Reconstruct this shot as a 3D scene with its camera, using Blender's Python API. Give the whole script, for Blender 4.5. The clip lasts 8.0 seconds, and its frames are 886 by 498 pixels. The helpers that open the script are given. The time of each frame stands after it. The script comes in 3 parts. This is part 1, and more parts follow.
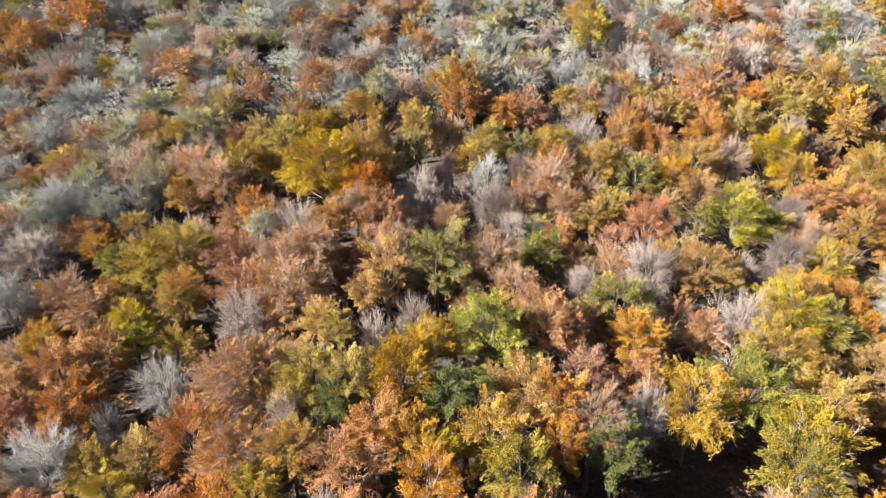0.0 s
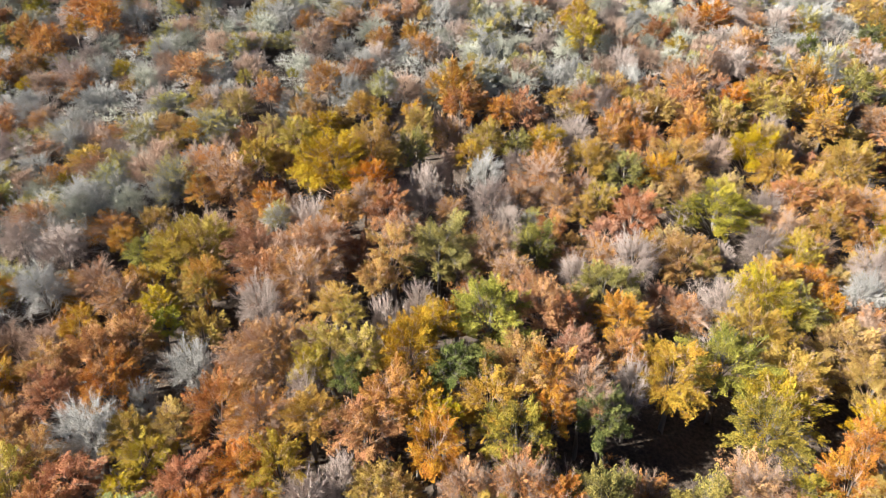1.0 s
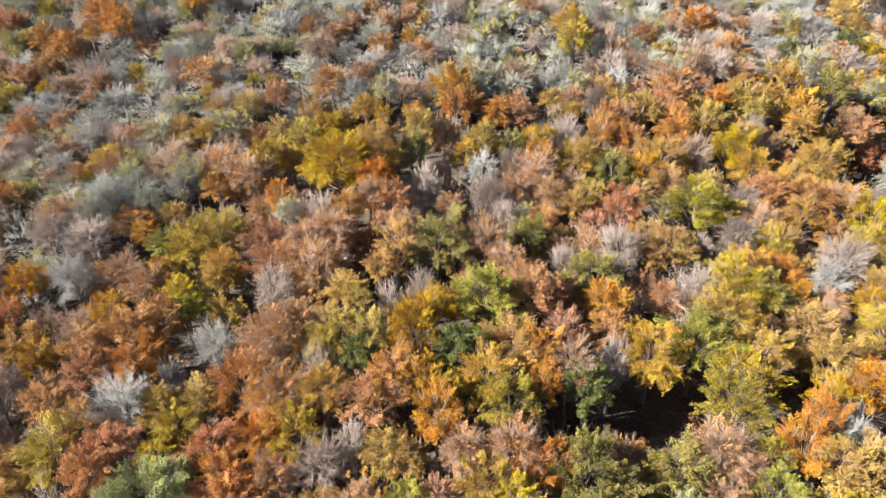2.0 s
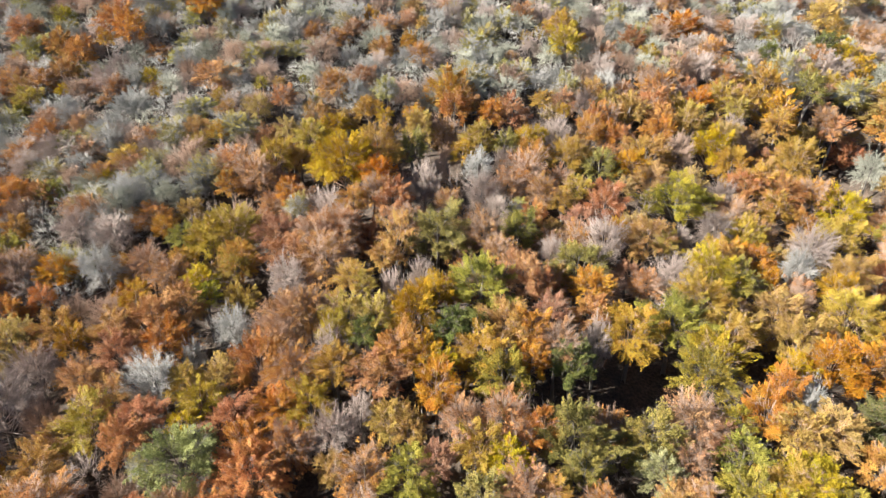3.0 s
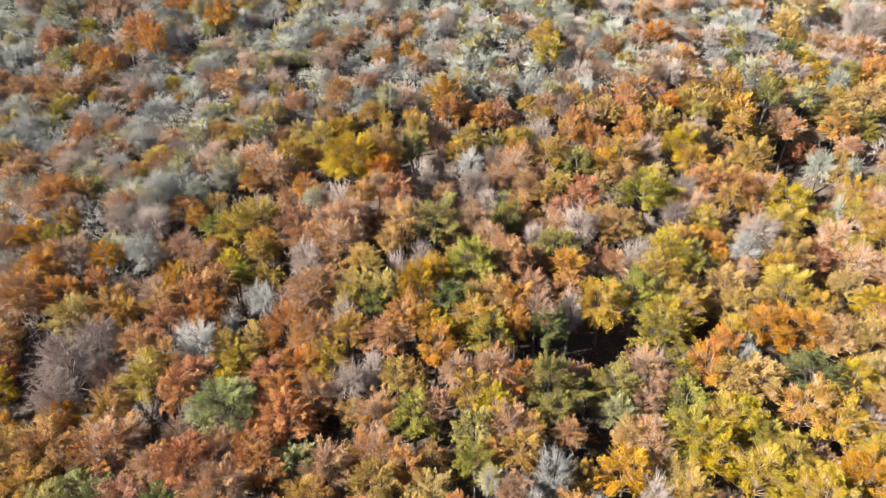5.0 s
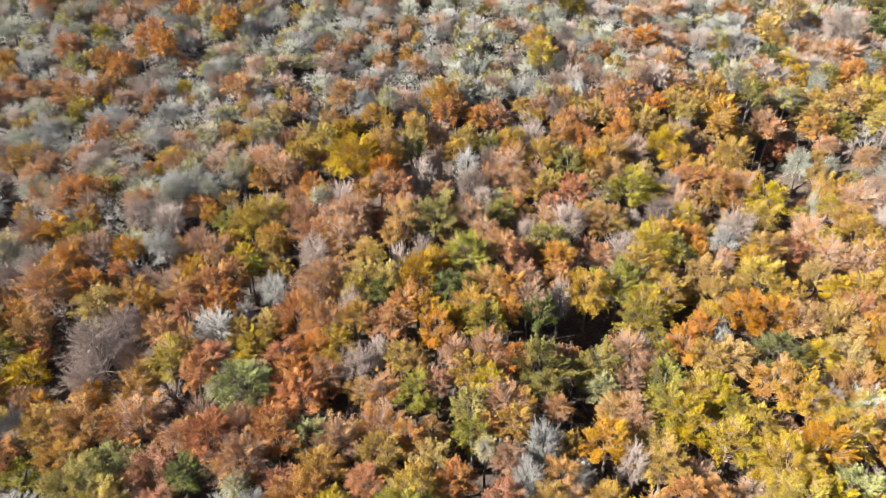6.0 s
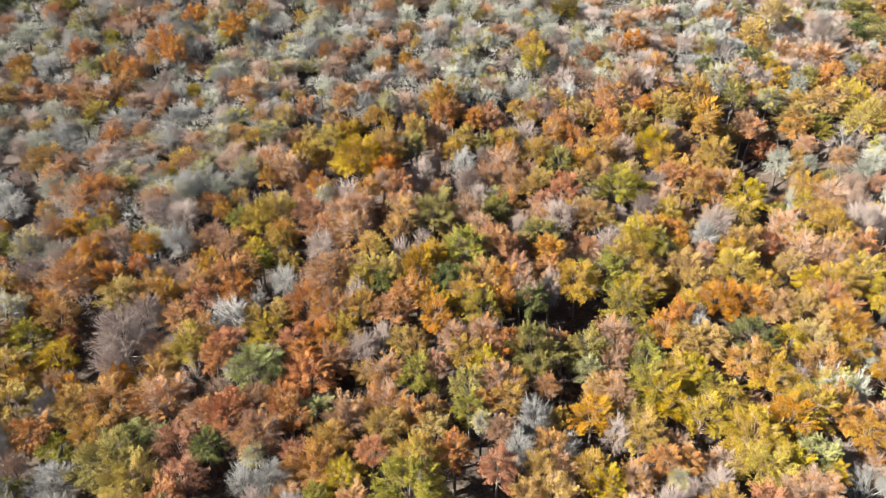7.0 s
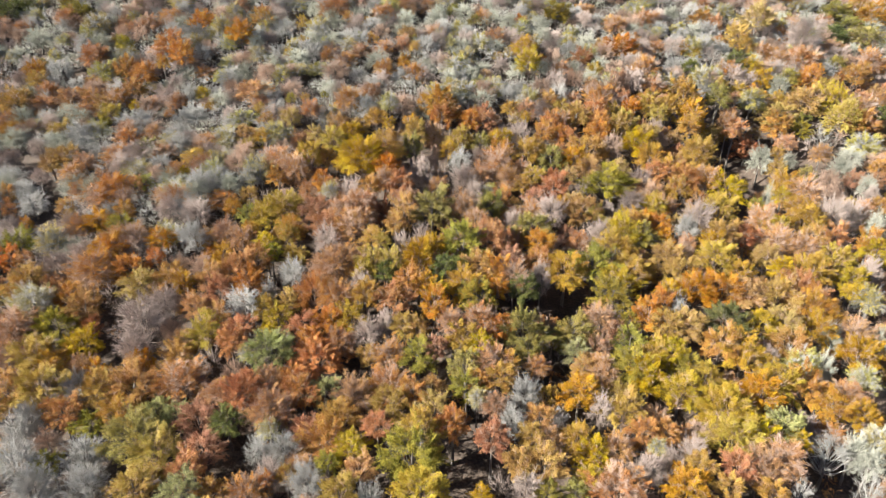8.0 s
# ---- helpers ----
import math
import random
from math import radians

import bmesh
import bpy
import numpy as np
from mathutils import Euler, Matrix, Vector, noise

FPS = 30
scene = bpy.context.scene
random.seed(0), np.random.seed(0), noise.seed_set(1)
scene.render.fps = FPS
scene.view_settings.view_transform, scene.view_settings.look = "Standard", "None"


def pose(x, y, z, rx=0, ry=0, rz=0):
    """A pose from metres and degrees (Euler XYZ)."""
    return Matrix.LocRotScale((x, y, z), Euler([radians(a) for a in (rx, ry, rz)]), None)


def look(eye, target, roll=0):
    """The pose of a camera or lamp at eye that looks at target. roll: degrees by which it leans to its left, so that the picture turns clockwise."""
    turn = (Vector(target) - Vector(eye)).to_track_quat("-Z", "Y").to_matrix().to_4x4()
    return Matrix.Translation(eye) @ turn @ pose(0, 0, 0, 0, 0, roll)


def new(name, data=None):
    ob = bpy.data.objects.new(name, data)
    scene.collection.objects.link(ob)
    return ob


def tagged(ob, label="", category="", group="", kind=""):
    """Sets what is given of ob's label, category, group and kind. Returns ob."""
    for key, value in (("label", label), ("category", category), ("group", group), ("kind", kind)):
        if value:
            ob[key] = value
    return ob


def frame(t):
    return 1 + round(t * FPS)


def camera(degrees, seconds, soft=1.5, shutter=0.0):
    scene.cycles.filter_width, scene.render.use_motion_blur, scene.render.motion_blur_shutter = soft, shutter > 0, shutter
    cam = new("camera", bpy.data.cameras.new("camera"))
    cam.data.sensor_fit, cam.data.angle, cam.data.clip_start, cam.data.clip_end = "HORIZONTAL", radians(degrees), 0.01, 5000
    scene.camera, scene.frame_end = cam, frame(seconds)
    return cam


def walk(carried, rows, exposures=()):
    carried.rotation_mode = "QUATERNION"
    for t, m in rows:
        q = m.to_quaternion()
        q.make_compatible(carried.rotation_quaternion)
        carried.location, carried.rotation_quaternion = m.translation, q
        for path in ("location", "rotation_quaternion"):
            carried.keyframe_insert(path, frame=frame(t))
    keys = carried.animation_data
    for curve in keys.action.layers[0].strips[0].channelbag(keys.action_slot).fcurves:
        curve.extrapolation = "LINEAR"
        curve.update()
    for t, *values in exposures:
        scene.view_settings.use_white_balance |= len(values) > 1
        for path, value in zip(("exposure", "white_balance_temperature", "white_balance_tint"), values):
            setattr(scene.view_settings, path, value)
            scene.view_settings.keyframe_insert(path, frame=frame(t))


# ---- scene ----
import functools

cam = camera(72, 8.0, soft=1.0)
PATH = [
    (0, (1.030, 33.684, 61.672), (-0.886, 123.237, 17.212), 0.36),
    (1, (0.481, 26.825, 63.786), (-0.979, 116.264, 19.081), 0.30),
    (2, (0.234, 19.474, 66.066), (-0.779, 108.810, 21.144), 0.24),
    (3, (0.108, 11.779, 68.525), (-0.465, 101.023, 23.413), 0.18),
    (4, (-0.020, 3.849, 71.153), (-0.163, 93.014, 25.880), 0.12),
    (5, (-0.219, -4.241, 73.912), (0.060, 84.854, 28.504), 0.05),
    (6, (-0.499, -12.457, 76.737), (0.193, 76.582, 31.222), -0.02),
    (7, (-0.815, -20.799, 79.537), (0.283, 68.195, 33.944), -0.09),
    (8, (-1.063, -29.307, 82.196), (0.434, 59.656, 36.551), -0.17),
]
walk(cam, [(t, look(eye, target, roll)) for t, eye, target, roll in PATH])

# ---- daylight: clear autumn sky, sun from the west side of the slope ----
SUN_AZIMUTH, SUN_HEIGHT = radians(-105), radians(31)   # azimuth from +y towards +x
world = bpy.data.worlds.new("sky")
scene.world = world
world.use_nodes = True
wn = world.node_tree
sky = wn.nodes.new("ShaderNodeTexSky")
sky.sky_type, sky.sun_disc = "NISHITA", False
sky.altitude, sky.air_density, sky.dust_density = 1000, 0.4, 0.15
sky.sun_elevation, sky.sun_rotation = SUN_HEIGHT, SUN_AZIMUTH
wn.nodes["Background"].inputs["Strength"].default_value = 0.05
wn.links.new(sky.outputs[0], wn.nodes["Background"].inputs["Color"])
to_sun = Vector((math.sin(SUN_AZIMUTH) * math.cos(SUN_HEIGHT), math.cos(SUN_AZIMUTH) * math.cos(SUN_HEIGHT), math.sin(SUN_HEIGHT)))
sun = new("sun", bpy.data.lights.new("sun", "SUN"))
sun.data.energy, sun.data.angle, sun.data.color = 5.0, radians(0.55), (1.0, 0.945, 0.87)
sun.matrix_world = look(to_sun * 300, (0, 0, 0))
scene.view_settings.exposure = 1.93


# ---- materials ----
def shader(name):
    m = bpy.data.materials.new(name)
    m.use_nodes = True
    m.node_tree.nodes.clear()
    return m, m.node_tree.nodes, m.node_tree.links


def ramp(nodes, links, source, stops):
    r = nodes.new("ShaderNodeValToRGB")
    while len(r.color_ramp.elements) < len(stops):
        r.color_ramp.elements.new(0.5)
    for e, (p, c) in zip(r.color_ramp.elements, stops):
        e.position, e.color = p, (*c, 1)
    links.new(source, r.inputs[0])
    return r.outputs[0]


def foliage(name, colours, spread=0.034, through_light=0.16, patch=0.35):
    """Leaf material: three tones over the leaves, larger patches in a crown, and a shift from tree to tree."""
    m, n, l = shader(name)
    geo, info, tex = n.new("ShaderNodeNewGeometry"), n.new("ShaderNodeObjectInfo"), n.new("ShaderNodeTexCoord")
    noise_tex = n.new("ShaderNodeTexNoise")
    noise_tex.noise_dimensions = "4D"
    noise_tex.inputs["Scale"].default_value, noise_tex.inputs["Detail"].default_value = 1.6, 2.0
    l.new(tex.outputs["Object"], noise_tex.inputs["Vector"])
    w = n.new("ShaderNodeMath")
    w.operation, w.inputs[1].default_value = "MULTIPLY", 40.0
    l.new(info.outputs["Random"], w.inputs[0])
    l.new(w.outputs[0], noise_tex.inputs["W"])
    mix = n.new("ShaderNodeMix")
    mix.inputs[0].default_value = 0.62
    l.new(geo.outputs["Random Per Island"], mix.inputs[2])
    l.new(noise_tex.outputs["Fac"], mix.inputs[3])
    a, b, c = colours
    col = ramp(n, l, mix.outputs[0], [(0.3, a), (0.5, b), (0.68, c)])
    hsv = n.new("ShaderNodeHueSaturation")
    l.new(col, hsv.inputs["Color"])
    for key, mid, width, gain in (("Hue", 0.5, spread, 7.3), ("Saturation", 0.97, 0.2, 3.1), ("Value", 1.0, 0.26, 1.0)):
        f = n.new("ShaderNodeMath")
        f.operation, f.inputs[1].default_value = "MULTIPLY", gain
        l.new(info.outputs["Random"], f.inputs[0])
        g = n.new("ShaderNodeMath")
        g.operation = "FRACT"
        l.new(f.outputs[0], g.inputs[0])
        h = n.new("ShaderNodeMath")
        h.operation = "MULTIPLY_ADD"
        h.inputs[1].default_value, h.inputs[2].default_value = width, mid - width / 2
        l.new(g.outputs[0], h.inputs[0])
        l.new(h.outputs[0], hsv.inputs[key])
    front, back, both, out = n.new("ShaderNodeBsdfPrincipled"), n.new("ShaderNodeBsdfTranslucent"), n.new("ShaderNodeMixShader"), n.new("ShaderNodeOutputMaterial")
    front.inputs["Roughness"].default_value = 0.6
    front.inputs["Specular IOR Level"].default_value = 0.08
    l.new(hsv.outputs[0], front.inputs["Base Color"])
    l.new(hsv.outputs[0], back.inputs["Color"])
    both.inputs[0].default_value = through_light
    l.new(front.outputs[0], both.inputs[1])
    l.new(back.outputs[0], both.inputs[2])
    l.new(both.outputs[0], out.inputs[0])
    return m


def bark(name, dark, light, scale=3.0):
    m, n, l = shader(name)
    tex, noi, info, geo = n.new("ShaderNodeTexCoord"), n.new("ShaderNodeTexNoise"), n.new("ShaderNodeObjectInfo"), n.new("ShaderNodeNewGeometry")
    noi.inputs["Scale"].default_value, noi.inputs["Detail"].default_value = scale, 5.0
    l.new(tex.outputs["Object"], noi.inputs["Vector"])
    mix = n.new("ShaderNodeMix")
    mix.inputs[0].default_value = 0.45
    l.new(noi.outputs["Fac"], mix.inputs[2])
    l.new(geo.outputs["Random Per Island"], mix.inputs[3])
    col = ramp(n, l, mix.outputs[0], [(0.25, dark), (0.7, light)])
    hsv = n.new("ShaderNodeHueSaturation")
    l.new(col, hsv.inputs["Color"])
    v = n.new("ShaderNodeMath")
    v.operation = "MULTIPLY_ADD"
    v.inputs[1].default_value, v.inputs[2].default_value = 0.36, 0.82
    l.new(info.outputs["Random"], v.inputs[0])
    l.new(v.outputs[0], hsv.inputs["Value"])
    b, out = n.new("ShaderNodeBsdfPrincipled"), n.new("ShaderNodeOutputMaterial")
    b.inputs["Roughness"].default_value = 0.85
    l.new(hsv.outputs[0], b.inputs["Base Color"])
    l.new(b.outputs[0], out.inputs[0])
    return m


LEAF = {
    "golden": foliage("golden_leaves", [(0.30, 0.165, 0.024), (0.40, 0.275, 0.034), (0.41, 0.325, 0.046)]),
    "orange": foliage("orange_leaves", [(0.33, 0.128, 0.034), (0.42, 0.20, 0.04), (0.44, 0.285, 0.048)]),
    "rust": foliage("rust_leaves", [(0.34, 0.132, 0.052), (0.46, 0.21, 0.068), (0.52, 0.295, 0.078)], spread=0.02),
    "copper": foliage("copper_leaves", [(0.34, 0.152, 0.06), (0.44, 0.22, 0.08), (0.47, 0.28, 0.096)], spread=0.016),
    "crimson": foliage("crimson_leaves", [(0.27, 0.11, 0.062), (0.39, 0.18, 0.092), (0.44, 0.24, 0.105)], spread=0.014),
    "tan": foliage("tan_leaves", [(0.30, 0.165, 0.052), (0.39, 0.25, 0.066), (0.40, 0.30, 0.08)]),
    "lime": foliage("lime_leaves", [(0.15, 0.155, 0.03), (0.29, 0.262, 0.042), (0.40, 0.32, 0.056)]),
    "olive": foliage("olive_leaves", [(0.125, 0.13, 0.03), (0.25, 0.22, 0.042), (0.38, 0.30, 0.056)]),
    "dark_green": foliage("dark_green_leaves", [(0.07, 0.088, 0.03), (0.13, 0.15, 0.042), (0.23, 0.225, 0.056)]),
    "sage": foliage("sage_leaves", [(0.17, 0.185, 0.08), (0.28, 0.285, 0.115), (0.38, 0.365, 0.14)]),
    "pale_yellow": foliage("pale_yellow_leaves", [(0.31, 0.26, 0.085), (0.41, 0.355, 0.105), (0.46, 0.41, 0.15)]),
}
BARK = bark("beech_bark", (0.06, 0.05, 0.042), (0.17, 0.15, 0.13))
TWIG = {
    "bare_grey": bark("grey_twigs", (0.25, 0.244, 0.226), (0.44, 0.43, 0.398)),
    "bare_green": bark("lichen_twigs", (0.24, 0.243, 0.196), (0.44, 0.443, 0.36)),
    "bare_brown": bark("brown_twigs", (0.25, 0.168, 0.12), (0.43, 0.305, 0.225)),
    "bare_mauve": bark("mauve_twigs", (0.26, 0.207, 0.178), (0.43, 0.352, 0.306)),
    "bare_silver": bark("silver_twigs", (0.25, 0.243, 0.222), (0.40, 0.39, 0.355)),
}

litter, n, l = shader("leaf_litter")
tex, fine, broad = n.new("ShaderNodeTexCoord"), n.new("ShaderNodeTexNoise"), n.new("ShaderNodeTexNoise")
fine.inputs["Scale"].default_value, fine.inputs["Detail"].default_value = 2.2, 8.0
broad.inputs["Scale"].default_value, broad.inputs["Detail"].default_value = 0.07, 3.0
l.new(tex.outputs["Object"], fine.inputs["Vector"])
l.new(tex.outputs["Object"], broad.inputs["Vector"])
blend = n.new("ShaderNodeMix")
blend.inputs[0].default_value = 0.45
l.new(fine.outputs["Fac"], blend.inputs[2])
l.new(broad.outputs["Fac"], blend.inputs[3])
col = ramp(n, l, blend.outputs[0], [(0.34, (0.035, 0.028, 0.023)), (0.5, (0.08, 0.06, 0.045)), (0.66, (0.15, 0.11, 0.08))])
bump, surf, out = n.new("ShaderNodeBump"), n.new("ShaderNodeBsdfPrincipled"), n.new("ShaderNodeOutputMaterial")
bump.inputs["Strength"].default_value, bump.inputs["Distance"].default_value = 0.6, 0.3
l.new(fine.outputs["Fac"], bump.inputs["Height"])
l.new(bump.outputs[0], surf.inputs["Normal"])
l.new(col, surf.inputs["Base Color"])
surf.inputs["Roughness"].default_value = 0.95
l.new(surf.outputs[0], out.inputs[0])


# ---- ground: one sheet, a slope that rises away from the viewer and rounds off into hills ----
def canopy(x, y):
    """Mean height of the crowns over the slope."""
    u, v = max(-2.6, min(2.6, x / 100)), max(-0.6, min(3.2, y / 100))
    far = max(0.0, math.hypot(x, y - 100) - 320)
    return 100 * (0.040 + 0.078 * v + 0.077 * v * v + 0.021 * u - 0.029 * u * v - 0.025 * u * u) - far * 0.05 + 25 * math.sin(x / 410) * min(1, far / 300)


def ravine(x, y):
    """How far the floor drops in the hollow on the east side."""
    return 14 * math.exp(-(((x - 94) / 15) ** 2 + ((y - 132) / 36) ** 2))


def leafless_edge(x):
    """Where the leafless upper slope begins; it reaches further down on the west side."""
    k = max(0.0, min(1.0, (-40 - x) / 22))
    return (158 + 0.25 * x) * (1 - k) + 95 * k


def thicket(x, y):
    """How much lower the wood stands over the floor on the leafless upper slope."""
    s = max(0.0, min(1.0, (y - leafless_edge(x) + 25) / 45))
    return 3.6 * s * s * (3 - 2 * s)


def ground(x, y):
    return canopy(x, y) - ravine(x, y) + thicket(x, y) - 9.0 + 0.5 * noise.noise((x / 14, y / 14, 0))


def sheet():
    steps = [-4000, -2500, -1500, -900, -600, -420] + list(range(-330, 331, 6)) + [420, 600, 900, 1500, 2500, 4000]
    verts = [(x, y + 120, ground(x, y + 120)) for y in steps for x in steps]
    k = len(steps)
    faces = [(j * k + i, j * k + i + 1, (j + 1) * k + i + 1, (j + 1) * k + i) for j in range(k - 1) for i in range(k - 1)]
    me = bpy.data.meshes.new("ground")
    me.from_pydata(verts, [], faces)
    me.polygons.foreach_set("use_smooth", [True] * len(faces))
    me.materials.append(litter)
    return tagged(new("ground", me), "steep forest floor of brown fallen leaves", "ground", kind="structure")


sheet()


# ---- tree parts, in units of the crown's radius ----
def spike(verts, faces, a, b, ra, rb=0.0, sides=3):
    """A tapered branch from a to b; pointed where rb is 0."""
    d = (b - a).normalized()
    s = d.orthogonal().normalized()
    t = d.cross(s)
    k = len(verts)
    ring = [(math.cos(2 * math.pi * i / sides), math.sin(2 * math.pi * i / sides)) for i in range(sides)]
    verts += [a + ra * (c * s + e * t) for c, e in ring]
    if rb:
        verts += [b + rb * (c * s + e * t) for c, e in ring]
        faces += [(k + i, k + (i + 1) % sides, k + sides + (i + 1) % sides, k + sides + i) for i in range(sides)]
    else:
        verts.append(b)
        faces += [(k + i, k + (i + 1) % sides, k + sides) for i in range(sides)]


def mesh(name, verts, faces):
    me = bpy.data.meshes.new(name)
    me.from_pydata([tuple(v) for v in verts], [], faces)
    return me


def ball(rng):
    z = rng.uniform(-1, 1)
    a = rng.uniform(0, 2 * math.pi)
    r = math.sqrt(1 - z * z)
    return Vector((r * math.cos(a), r * math.sin(a), z))


def boughs(rng, count):
    """Ends of the main boughs: over an uneven crown that is fuller above."""
    ends = []
    for i in range(count):
        z = 1 - 1.6 * (i + 0.5) / count
        a = 2.39996 * i + rng.uniform(-0.45, 0.45)
        r = math.sqrt(max(0.0, 1 - z * z))
        d = Vector((r * math.cos(a), r * math.sin(a), z))
        ends.append(d * rng.uniform(0.58, 1.08))
    return ends


def limb_mesh(ends, rng, stout=1.0):
    verts, faces = [], []
    for e in ends:
        root = Vector((0, 0, -0.85 + 0.75 * rng.random() * max(0.2, 0.5 + e.z / 2)))
        mid = root.lerp(e, 0.5) + Vector((0, 0, -0.06)) + 0.06 * ball(rng)
        spike(verts, faces, root, mid, 0.013 * stout, 0.008 * stout, 4)
        spike(verts, faces, mid, e * 0.97, 0.008 * stout, 0.0025 * stout, 3)
    return verts, faces


def leaf_mesh(ends, rng, sprays, leaves, size, puff, flat=0.42):
    """Leaves in flat layered sprays that fan out from each bough, in clumps with gaps between them."""
    g = np.random.default_rng(rng.randrange(10 ** 6))

    def unit(v):
        return v / np.maximum(np.linalg.norm(v, axis=-1, keepdims=True), 1e-6)

    e = np.repeat(np.array([tuple(v) for v in ends]), sprays, axis=0)
    m = len(e)
    out_dir = unit(e)
    c = e * g.uniform(0.6, 0.98, (m, 1)) + puff * g.random((m, 1)) ** 0.6 * unit(g.normal(size=(m, 3)))
    d = unit(0.9 * out_dir * (1, 1, 0.55) + 0.35 * unit(c) + (0, 0, 0.1) + 0.5 * unit(g.normal(size=(m, 3))))
    up = unit(np.array((0, 0, 1.0)) + 0.6 * out_dir + flat * unit(g.normal(size=(m, 3))))
    side = unit(np.cross(d, up))
    nrm = np.cross(side, d)
    length, width = g.uniform(0.2, 0.36, (m, 1)), g.uniform(0.09, 0.16, (m, 1))
    d, side, nrm, c, length, width = (np.repeat(v, leaves, axis=0) for v in (d, side, nrm, c, length, width))
    k = len(c)
    f = g.random((k, 1))
    p = c + d * length * (f - 0.3) + side * width * g.uniform(-1, 1, (k, 1)) * (1.15 - f) + nrm * g.normal(0, 0.022, (k, 1))
    ax = unit(d + 0.65 * unit(g.normal(size=(k, 3))))
    bx = unit(np.cross(ax, unit(nrm + 0.45 * unit(g.normal(size=(k, 3))))))
    nn = np.cross(bx, ax)
    h = size * g.uniform(0.65, 1.35, (k, 1))
    verts = np.stack([p - ax * h * 0.5, p + bx * h * 0.3 + nn * h * 0.08, p + ax * h * 0.8, p - bx * h * 0.3 + nn * h * 0.08], axis=1).reshape(-1, 3)
    i = np.arange(k)[:, None] * 4
    corners = np.concatenate([i, i + 1, i + 2, i, i + 2, i + 3], axis=1).ravel()
    me = bpy.data.meshes.new("crown")
    me.vertices.add(len(verts))
    me.vertices.foreach_set("co", verts.ravel())
    me.loops.add(len(corners))
    me.loops.foreach_set("vertex_index", corners)
    me.polygons.add(len(corners) // 3)
    me.polygons.foreach_set("loop_start", np.arange(0, len(corners), 3))
    me.update(calc_edges=True)
    return me


def twig_mesh(ends, rng, branches, twigs, girth, limbs=None):
    """Bare branches that divide outwards into many fine twigs, a rounded haze of them."""
    verts, faces = (list(limbs[0]), list(limbs[1])) if limbs else ([], [])
    for e in ends:
        out_dir = e.normalized()
        for _ in range(branches):
            a = e * rng.uniform(0.3, 0.75) + 0.08 * ball(rng)
            b = e * rng.uniform(0.8, 1.02) + 0.3 * ball(rng)
            along = (b - a).normalized()
            spike(verts, faces, a, b, girth * 1.7)
            for _ in range(twigs):
                p = a.lerp(b, rng.uniform(0.1, 1.0))
                d = (0.5 * along + 0.4 * out_dir + Vector((0, 0, 0.35)) + 0.85 * ball(rng)).normalized()
                spike(verts, faces, p, p + d * rng.uniform(0.1, 0.28), girth)
    return mesh("crown", verts, faces)


def trunk_mesh(rng):
    verts, faces = [], []
    pts = [Vector((0, 0, 0))] + [Vector((rng.uniform(-0.25, 0.25), rng.uniform(-0.25, 0.25), z)) for z in (0.35, 0.7, 1.0)]
    rad = [0.24, 0.17, 0.12, 0.05]
    for i in range(3):
        spike(verts, faces, pts[i], pts[i + 1], rad[i], rad[i + 1], 7)
    return mesh("trunk", verts, faces)


TRUNKS = [trunk_mesh(random.Random(i)) for i in range(4)]
SHAPES = []          # one dictionary of part meshes for each crown shape
for seed in range(8):
    rng = random.Random(100 + seed)
    ends = boughs(rng, 26 + seed % 3 * 4)
    wood = limb_mesh(ends, rng)
    fine = boughs(rng, 46)
    SHAPES.append({
        "branchwork": twig_mesh([e for e in ends if e.z > 0.05], rng, 3, 16, 0.0032, wood),
        "full": leaf_mesh(ends, rng, 13, 56, 0.034, 0.215),
        "far": leaf_mesh(ends, rng, 11, 28, 0.055, 0.235),
        "big": leaf_mesh(ends, rng, 15, 80, 0.027, 0.205) if seed < 4 else None,
        "thin": leaf_mesh(ends, rng, 11, 44, 0.033, 0.33),
        "twigs": twig_mesh(fine, rng, 4, 56, 0.0027),
        "far_twigs": twig_mesh(fine, rng, 4, 60, 0.0031),
        "white_limbs": twig_mesh(ends[::2], rng, 4, 14, 0.0030, limb_mesh(ends[::2], rng, 1.3)),
    })
for me in TRUNKS + [me for s in SHAPES for me in s.values() if me]:
    me.materials.append(BARK)

LABELS = {
    "golden": "beech with dense golden yellow autumn leaves",
    "orange": "beech with bright orange autumn leaves",
    "rust": "beech with rusty orange-brown autumn leaves",
    "copper": "thinning beech with faded copper-pink leaves and twigs",
    "crimson": "beech with dark red-brown withered leaves",
    "tan": "beech with tan and pale gold leaves",
    "lime": "tree turning from green to lime yellow",
    "olive": "tree with olive green and yellowing leaves",
    "dark_green": "tree still in dark green leaf",
    "sage": "round tree with grey-green sage leaves",
    "pale_yellow": "nearly bare tree with sparse pale yellow leaves",
    "bare_grey": "leafless grey tree with fine twigs",
    "bare_mauve": "leafless tree with mauve-brown fine twigs",
    "bare_green": "leafless tree with grey-green lichen-covered twigs",
    "bare_brown": "leafless tree with brown fine twigs",
    "bare_silver": "leafless tree with pale silvery limbs",
}
rng = random.Random(7)
PLANTED = []
GREENS = ("dark_green", "sage", "olive", "lime")


@functools.cache
def clad(data, material):
    """The same mesh in another material, made once and shared by all trees of that kind."""
    me = data.copy()
    me.materials[0] = material
    return me


def child(name, data, parent, m, material=None):
    ob = new(name, clad(data, material) if material else data)
    ob.parent = parent
    ob.matrix_basis = m
    return ob


